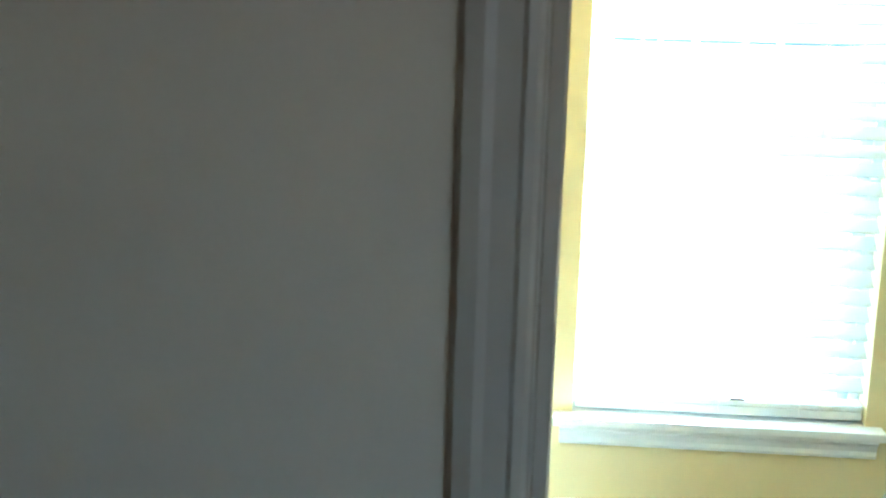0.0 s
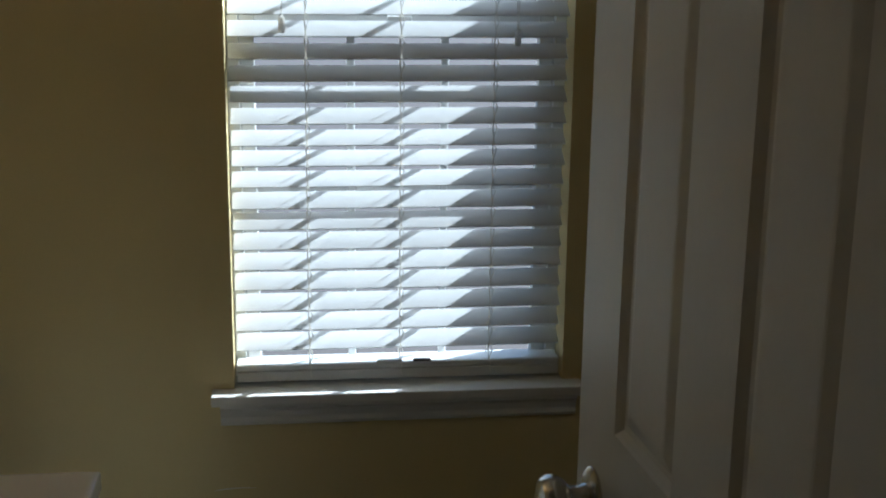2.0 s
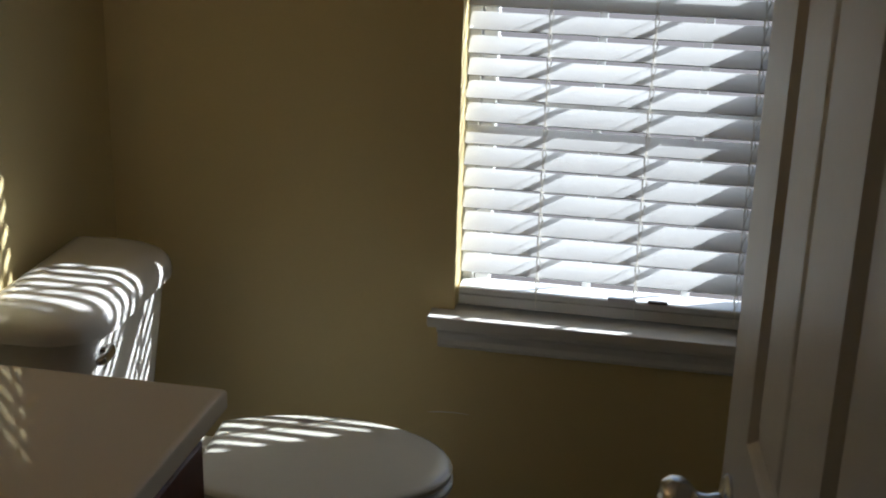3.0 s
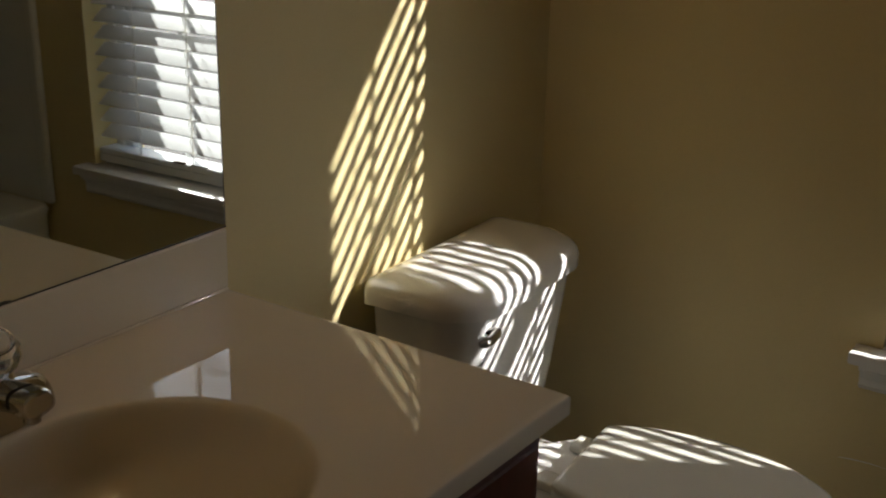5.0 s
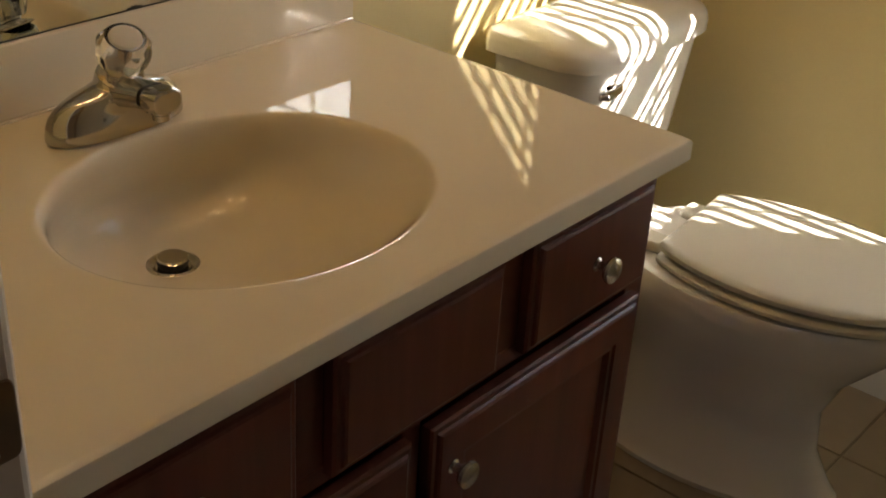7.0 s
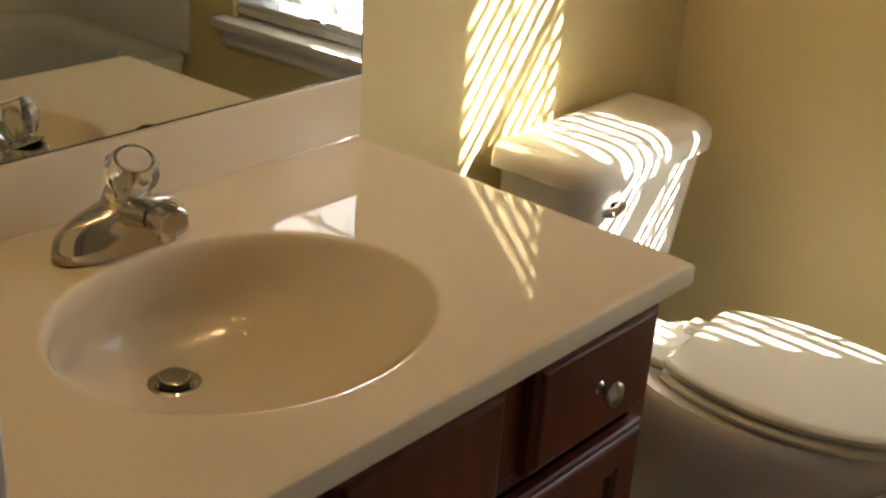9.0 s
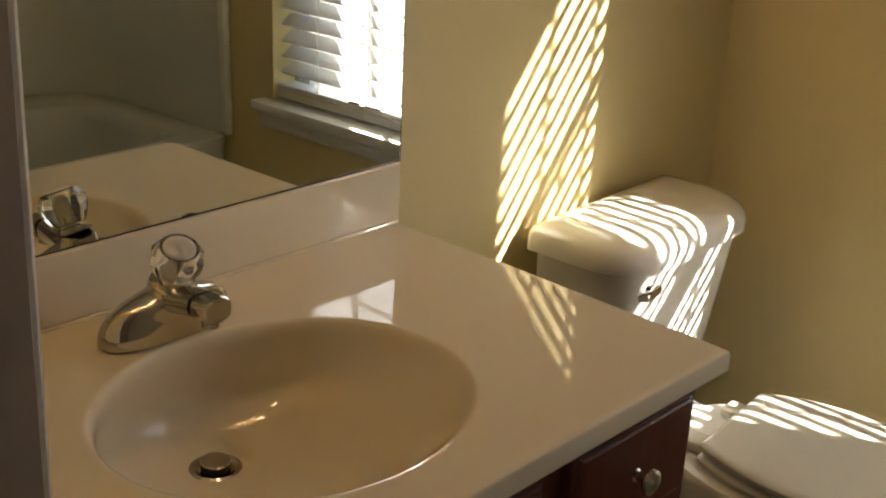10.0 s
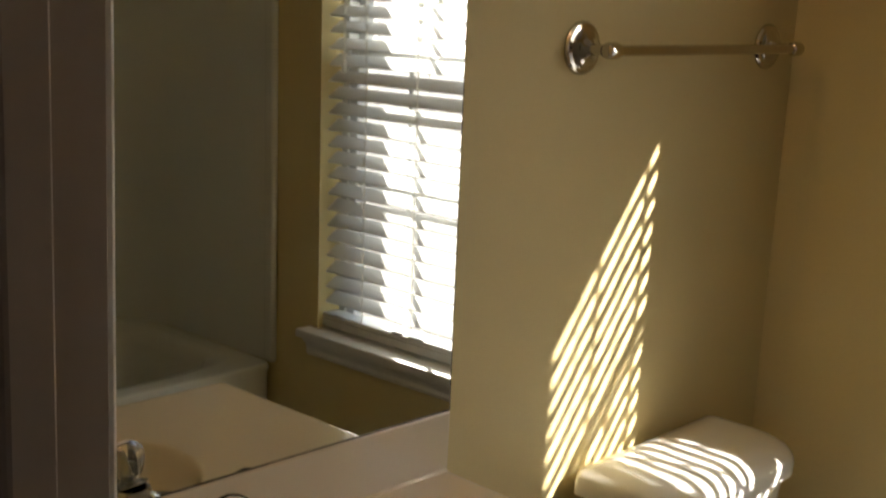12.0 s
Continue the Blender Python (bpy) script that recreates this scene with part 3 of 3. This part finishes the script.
def toilet():
    th = thing("toilet", "white two-piece toilet with closed seat lid and tapered tank", "toilet", (0, TY, 0))
    th.rotation_euler = (0, 0, radians(2.5))
    # tank
    bm = bmesh.new()
    rings = []
    for z, x1, hw in ((0.385, 0.174, 0.158), (0.392, 0.180, 0.165), (0.50, 0.192, 0.181), (0.62, 0.204, 0.193), (0.684, 0.210, 0.199)):
        rings.append(tank_ring(0.022, x1, hw, z))
    loft(bm, rings)
    link("tank", bm, M_PORCELAIN, th, True)
    bm = bmesh.new()
    rings = []
    for z, g in ((0.6985, 0.002), (0.6987, 0.0115), (0.7000, 0.0135), (0.708, 0.0135), (0.718, 0.0135), (0.728, 0.0105), (0.736, 0.004), (0.743, -0.008), (0.748, -0.023), (0.7505, -0.042)):
        rings.append(tank_ring(0.018 - min(g, 0.006), 0.214 + g, 0.199 + g, z - 0.016, 0.092))
    loft(bm, rings)
    link("tank_lid", bm, M_PORCELAIN, th, True)
    # lever
    bm = bmesh.new()
    lathe(bm, [(0.014, 0.0), (0.014, 0.005), (0.009, 0.009), (0.008, 0.026)], (0.190, -0.106, 0.652), (1, 0, 0), 18)
    tube(bm, [(0.212, -0.096, 0.653), (0.217, -0.110, 0.653), (0.221, -0.130, 0.652), (0.219, -0.147, 0.651), (0.214, -0.155, 0.650)], [0.006, 0.0085, 0.0075, 0.0085, 0.005], 12)
    link("flush_lever", bm, M_CHROME, th, True, "chrome flush lever")
    # bowl
    bm = bmesh.new()
    spec = [(0.0, 0.430, 0.235, 0.112), (0.012, 0.430, 0.236, 0.114), (0.030, 0.430, 0.222, 0.100), (0.10, 0.420, 0.196, 0.083), (0.18, 0.420, 0.191, 0.086), (0.25, 0.432, 0.208, 0.114), (0.31, 0.455, 0.236, 0.145), (0.345, 0.470, 0.252, 0.160), (0.370, 0.480, 0.258, 0.166), (0.390, 0.484, 0.260, 0.168), (0.401, 0.485, 0.254, 0.162), (0.404, 0.485, 0.238, 0.150)]
    rings = [egg(cx, z, a, b) for z, cx, a, b in spec]
    loft(bm, rings)
    add_box(bm, 0.03, 0.30, -0.10, 0.10, 0.20, 0.384, 0.03, 4)
    link("bowl", bm, M_PORCELAIN, th, True)
    for s in (-1, 1):
        bm = bmesh.new()
        tube(bm, [(0.40, s * 0.050, 0.27), (0.31, s * 0.056, 0.285), (0.23, s * 0.058, 0.25), (0.18, s * 0.060, 0.18), (0.175, s * 0.060, 0.10), (0.18, s * 0.060, 0.04), (0.18, s * 0.060, 0.002)], [0.034, 0.042, 0.046, 0.047, 0.046, 0.047, 0.050], 20)
        link("trapway", bm, M_PORCELAIN, th, True)
        bm = bmesh.new()
        lathe(bm, [(0.016, 0), (0.0155, 0.008), (0.010, 0.016), (0.002, 0.019)], (0.30, s * 0.128 - 0.02, 0.0), (0, 0, 1), 16)
        link("bolt_cap", bm, M_SEAT, th, True)
    # seat and lid
    for nm, z0, z1, g in (("seat_ring", 0.4055, 0.424, 0.002), ("seat_lid", 0.426, 0.446, 0.0)):
        bm = bmesh.new()
        rings = []
        for z, i in ((z0, 0.006), (z0 + 0.004, 0.0), (z1 - 0.008, 0.0), (z1 - 0.003, 0.004), (z1 - 0.0005, 0.012), (z1 + 0.001, 0.03), (z1 + 0.002, 0.07)):
            rings.append(lid_ring(z, i - g))
        loft(bm, rings)
        link(nm, bm, M_SEAT, th, True)
    for s in (-1, 1):
        bm = bmesh.new()
        add_box(bm, 0.290, 0.340, -0.024 + s * 0.07 - 0.022, -0.024 + s * 0.07 + 0.022, 0.4055, 0.423, 0.007, 3)
        link("hinge", bm, M_SEAT, th, True)


def tank_ring(x0, x1, hw, z, r=0.075, n=9):
    """Flat back, broadly rounded front corners."""
    pts = []
    for cx, cy, a0, rr in ((x0 + 0.012, -hw + 0.012, 180, 0.012), (x1 - r, -hw + r, 270, r), (x1 - r, hw - r, 0, r), (x0 + 0.012, hw - 0.012, 90, 0.012)):
        for i in range(n):
            t = radians(a0 + 90 * i / (n - 1))
            pts.append(Vector((cx + rr * math.cos(t) * (1 if rr < 0.05 else 0.85), cy + rr * math.sin(t), z)))
    # soften the front into a shallow bow
    return [Vector((p.x + (0.014 * (1 - (p.y / hw) ** 2) if p.x > x1 - r else 0), p.y + 0.024, p.z)) for p in pts]


def egg(cx, z, a, b, n=56):
    out = []
    for i in range(n):
        t = 2 * math.pi * i / n
        c, s = math.cos(t), math.sin(t)
        out.append(Vector((cx + a * c, -0.020 * min(1.0, z / 0.3) + b * s * (1 - 0.12 * c), z)))
    return out


def lid_ring(z, i, n=72):
    """Outline of the lid: oval in front, cut off straight at the hinges, a little askew on the bowl."""
    out = []
    turn = radians(3.0)
    for k in range(n):
        t = 2 * math.pi * k / n
        c, s = math.cos(t), math.sin(t)
        x = max(0.176 + (0.247 - i) * c, i)
        y = (0.160 - i) * s
        out.append(Vector((0.334 + x * math.cos(turn) - y * math.sin(turn), -0.0246 + x * math.sin(turn) + y * math.cos(turn), z)))
    return out


toilet()


def supply_valve():
    th = thing("water_supply_valve", "chrome angle stop with a braided hose under the toilet tank", "supply valve", (0.0, 0.27, 0.16))
    bm = bmesh.new()
    lathe(bm, [(0.026, 0.001), (0.024, 0.006), (0.009, 0.008), (0.008, 0.05)], (0, 0, 0), (1, 0, 0), 20)
    link("stop", bm, M_CHROME, th, True)
    bm = bmesh.new()
    lathe(bm, [(0.006, 0), (0.012, 0.01), (0.013, 0.028), (0.008, 0.032)], (0.045, 0, 0), (0, -1, 0), 12)
    link("valve_handle", bm, M_CHROME, th, True)
    bm = bmesh.new()
    tube(bm, [(0.045, 0, 0.0), (0.05, 0.0, 0.05), (0.075, 0.02, 0.13), (0.095, 0.06, 0.19), (0.09, 0.075, 0.226)], 0.006, 8)
    link("hose", bm, M_NICKEL, th, True)


supply_valve()


def towel_bar():
    th = thing("towel_bar", "polished chrome towel bar with round stepped rosettes", "towel bar", (0, 0.259, 1.391))
    for y in (0.0, 0.528):
        bm = bmesh.new()
        lathe(bm, [(0.040, 0.0006), (0.040, 0.004), (0.037, 0.008), (0.031, 0.009), (0.028, 0.013), (0.021, 0.015), (0.016, 0.018), (0.009, 0.024), (0.0075, 0.045), (0.009, 0.050)], (0, y, 0), (1, 0, 0), 36)
        p = link("post", bm, M_CHROME, th, True)
        bm = bmesh.new()
        lathe(bm, [(0.005, -0.017), (0.0105, -0.014), (0.0125, -0.008), (0.0125, 0.008), (0.0105, 0.014), (0.005, 0.017)], (0.058, y, 0), (0, 1, 0), 20)
        link("socket", bm, M_CHROME, p, True)
    bm = bmesh.new()
    lathe(bm, [(0.008, 0.017), (0.008, 0.511)], (0.058, 0, 0), (0, 1, 0), 16)
    link("bar", bm, M_CHROME, th, True)


towel_bar()


# ---- tub ----
def tub():
    th = thing("bathtub", "bone acrylic alcove bathtub with rounded rim", "bathtub", (X_TUB, 0, 0))
    w, y0, y1, rim = X_END - X_TUB - 0.004, YN + 0.004, YF - 0.004, 0.44
    bm = bmesh.new()
    cy, hy = (y0 + y1) / 2, (y1 - y0) / 2
    rings = []
    n = 64
    def rect(ix, z, e=30.0, m=0.0):
        return oval(w / 2 + m, cy, z, w / 2 - ix, hy - ix, n, e)
    rings += [rect(0.004, 0.0), rect(0.004, rim - 0.03), rect(0.0, rim - 0.016), rect(0.004, rim - 0.004), rect(0.012, rim)]
    rings += [rect(0.055, rim, 8.0), rect(0.072, rim - 0.004, 6.0), rect(0.088, rim - 0.018, 5.0), rect(0.10, rim - 0.05, 5.0), rect(0.115, rim - 0.16, 5.0), rect(0.14, 0.15, 4.5), rect(0.19, 0.10, 4.0), rect(0.24, 0.085, 3.5)]
    loft(bm, rings)
    link("shell", bm, M_TUB, th, True)
    sr = thing("tub_surround", "bone acrylic three-piece tub surround with rounded front flange", "tub surround", (X_TUB, 0, 0.4405))
    def path(off):
        pts = []
        r = 0.24
        x1, ya, yb = w - 0.002 - off, YN + 0.002 + off, YF - 0.002 - off
        rr = r - off
        pts.append((0.03, ya))
        for k in range(9):
            t = radians(-90 + 90 * k / 8)
            pts.append((x1 - rr + rr * math.cos(t), ya + rr + rr * math.sin(t)))
        for k in range(9):
            t = radians(90 * k / 8)
            pts.append((x1 - rr + rr * math.cos(t), yb - rr + rr * math.sin(t)))
        pts.append((0.03, yb))
        return pts
    bm = bmesh.new()
    outer, inner = path(0.0), path(0.012)
    ring = outer + inner[::-1]
    loft(bm, [[Vector((x, y, z)) for x, y in ring] for z in (0.0, 1.56)], False, False)
    n = len(outer)
    bm.verts.ensure_lookup_table()
    for base in (0, 2 * n):
        vs = [bm.verts[base + k] for k in range(2 * n)]
        for k in range(n - 1):
            bm.faces.new((vs[k], vs[k + 1], vs[2 * n - 2 - k], vs[2 * n - 1 - k]))
    link("wall_panel", bm, M_TUB, sr, True)
    for a, b in ((YF - 0.024, YF - 0.0015), (YN + 0.0015, YN + 0.024)):
        bm = bmesh.new()
        add_box(bm, -0.008, 0.032, a, b, 0.0, 1.57, 0.010, 4)
        link("flange", bm, M_TUB, sr, True)


tub()


# ---- door ----
def door():
    hx, hy = 1.200, -0.869
    ex, ey = 1.1445, -0.177
    L = math.hypot(ex - hx, ey - hy)
    th = tagged(new("door_1"), "open white six-panel interior door with a satin nickel knob", "door", "", "structure")
    th.location = (hx, hy, 0)
    th.rotation_euler = (0, 0, math.atan2(ey - hy, ex - hx))
    T = 0.0
    TB = -0.035
    # local x runs from the hinge to the free edge, local y is the thickness
    bm = bmesh.new()
    xs = [0.0, 0.122, 0.285, L - 0.285, L - 0.122, L]
    zs = [0.012, 0.20, 0.76, 0.950, 1.56, 1.67, 1.90, DZ - 0.004]
    for side in (0, 1):
        y = TB if side == 0 else T
        d = 1 if side == 0 else -1
        grid = {(i, j): bm.verts.new((x, y, z)) for i, x in enumerate(xs) for j, z in enumerate(zs)}
        for i in range(5):
            for j in range(7):
                a = [grid[i, j], grid[i + 1, j], grid[i + 1, j + 1], grid[i, j + 1]]
                if i in (1, 3) and j in (1, 3, 5):
                    x0, x1, z0, z1 = xs[i], xs[i + 1], zs[j], zs[j + 1]
                    prev = a
                    for ins, dep in ((0.003, 0.003), (0.009, 0.008), (0.016, 0.0085), (0.030, 0.0035), (0.034, 0.0030)):
                        cur = [bm.verts.new(p) for p in ((x0 + ins, y + d * dep, z0 + ins), (x1 - ins, y + d * dep, z0 + ins), (x1 - ins, y + d * dep, z1 - ins), (x0 + ins, y + d * dep, z1 - ins))]
                        for k in range(4):
                            bm.faces.new((prev[k], prev[(k + 1) % 4], cur[(k + 1) % 4], cur[k]))
                        prev = cur
                    bm.faces.new(prev)
                else:
                    bm.faces.new(a)
    for x in (0.0, L):
        v = [bm.verts.new(p) for p in ((x, TB, zs[0]), (x, T, zs[0]), (x, T, zs[-1]), (x, TB, zs[-1]))]
        bm.faces.new(v)
    for z in (zs[0], zs[-1]):
        v = [bm.verts.new(p) for p in ((0, TB, z), (L, TB, z), (L, T, z), (0, T, z))]
        bm.faces.new(v)
    bmesh.ops.remove_doubles(bm, verts=bm.verts, dist=0.00005)
    link("door_leaf", bm, M_DOOR, th)
    for side, y in ((1, T), (-1, TB)):
        bm = bmesh.new()
        lathe(bm, [(0.032, 0.0005), (0.032, 0.003), (0.028, 0.007), (0.014, 0.010), (0.0115, 0.020), (0.0125, 0.030), (0.021, 0.037), (0.0265, 0.046), (0.0265, 0.056), (0.021, 0.064), (0.010, 0.067), (0.001, 0.0675)], (L - 0.064, y, 0.853), (0, side, 0), 28)
        link("door_handle", bm, M_NICKEL, th, True, "satin nickel door knob")
    box("latch_plate", L - 0.0004, L + 0.0012, TB + 0.005, T - 0.005, 0.828, 0.888, M_NICKEL, th)


door()

scuff = thing("wall_scuff", "thin pale scratch in the yellow wall paint below the window", "scratch", (0.68, YF, 0.356))
bm = bmesh.new()
tube(bm, [(-0.042, -0.0004, -0.004), (-0.02, -0.0006, -0.001), (0.01, -0.0006, 0.001), (0.043, -0.0004, 0.0)], [0.0003, 0.0012, 0.0010, 0.0003], 6)
link("mark", bm, M_CORD, scuff)

# ---- outside ----
house = thing("neighbouring_house", "pale sided house with a low light grey shingle roof", "house", (6.0, 48.0, -0.5))
box("wall", -9, 9, 0, 12, 0, 2.7, M_BRICK, house)
bm = bmesh.new()
loft(bm, [[Vector((x, -0.5, 2.7)), Vector((x, 12.5, 2.7)), Vector((x, 6, 4.2))] for x in (-9.4, 9.4)])
link("roof", bm, M_ROOF, house)

# ---- floor tiles ----
floor_ob = bpy.data.objects["floor"]
size, gap = 0.305, 0.004
bm = bmesh.new()
add_box(bm, 0, size - gap, 0, size - gap, -0.0045, 0.0, 0.0012, 1)
tile = None
x = 0.003
while x < X_TUB - 0.01:
    y = YN + 0.004
    while y < YF - 0.02:
        w, d = min(1.0, (X_TUB - 0.003 - x) / size), min(1.0, (YF - 0.003 - y) / size)
        if tile is None:
            t_ob = link("tile", bm, M_TILE, floor_ob)
            tile = t_ob.data
        else:
            t_ob = new("tile", tile)
            t_ob.parent = floor_ob
        t_ob.location = (x, y, random.uniform(-0.0004, 0.0004))
        t_ob.scale = (w, d, 1)
        y += size
    x += size
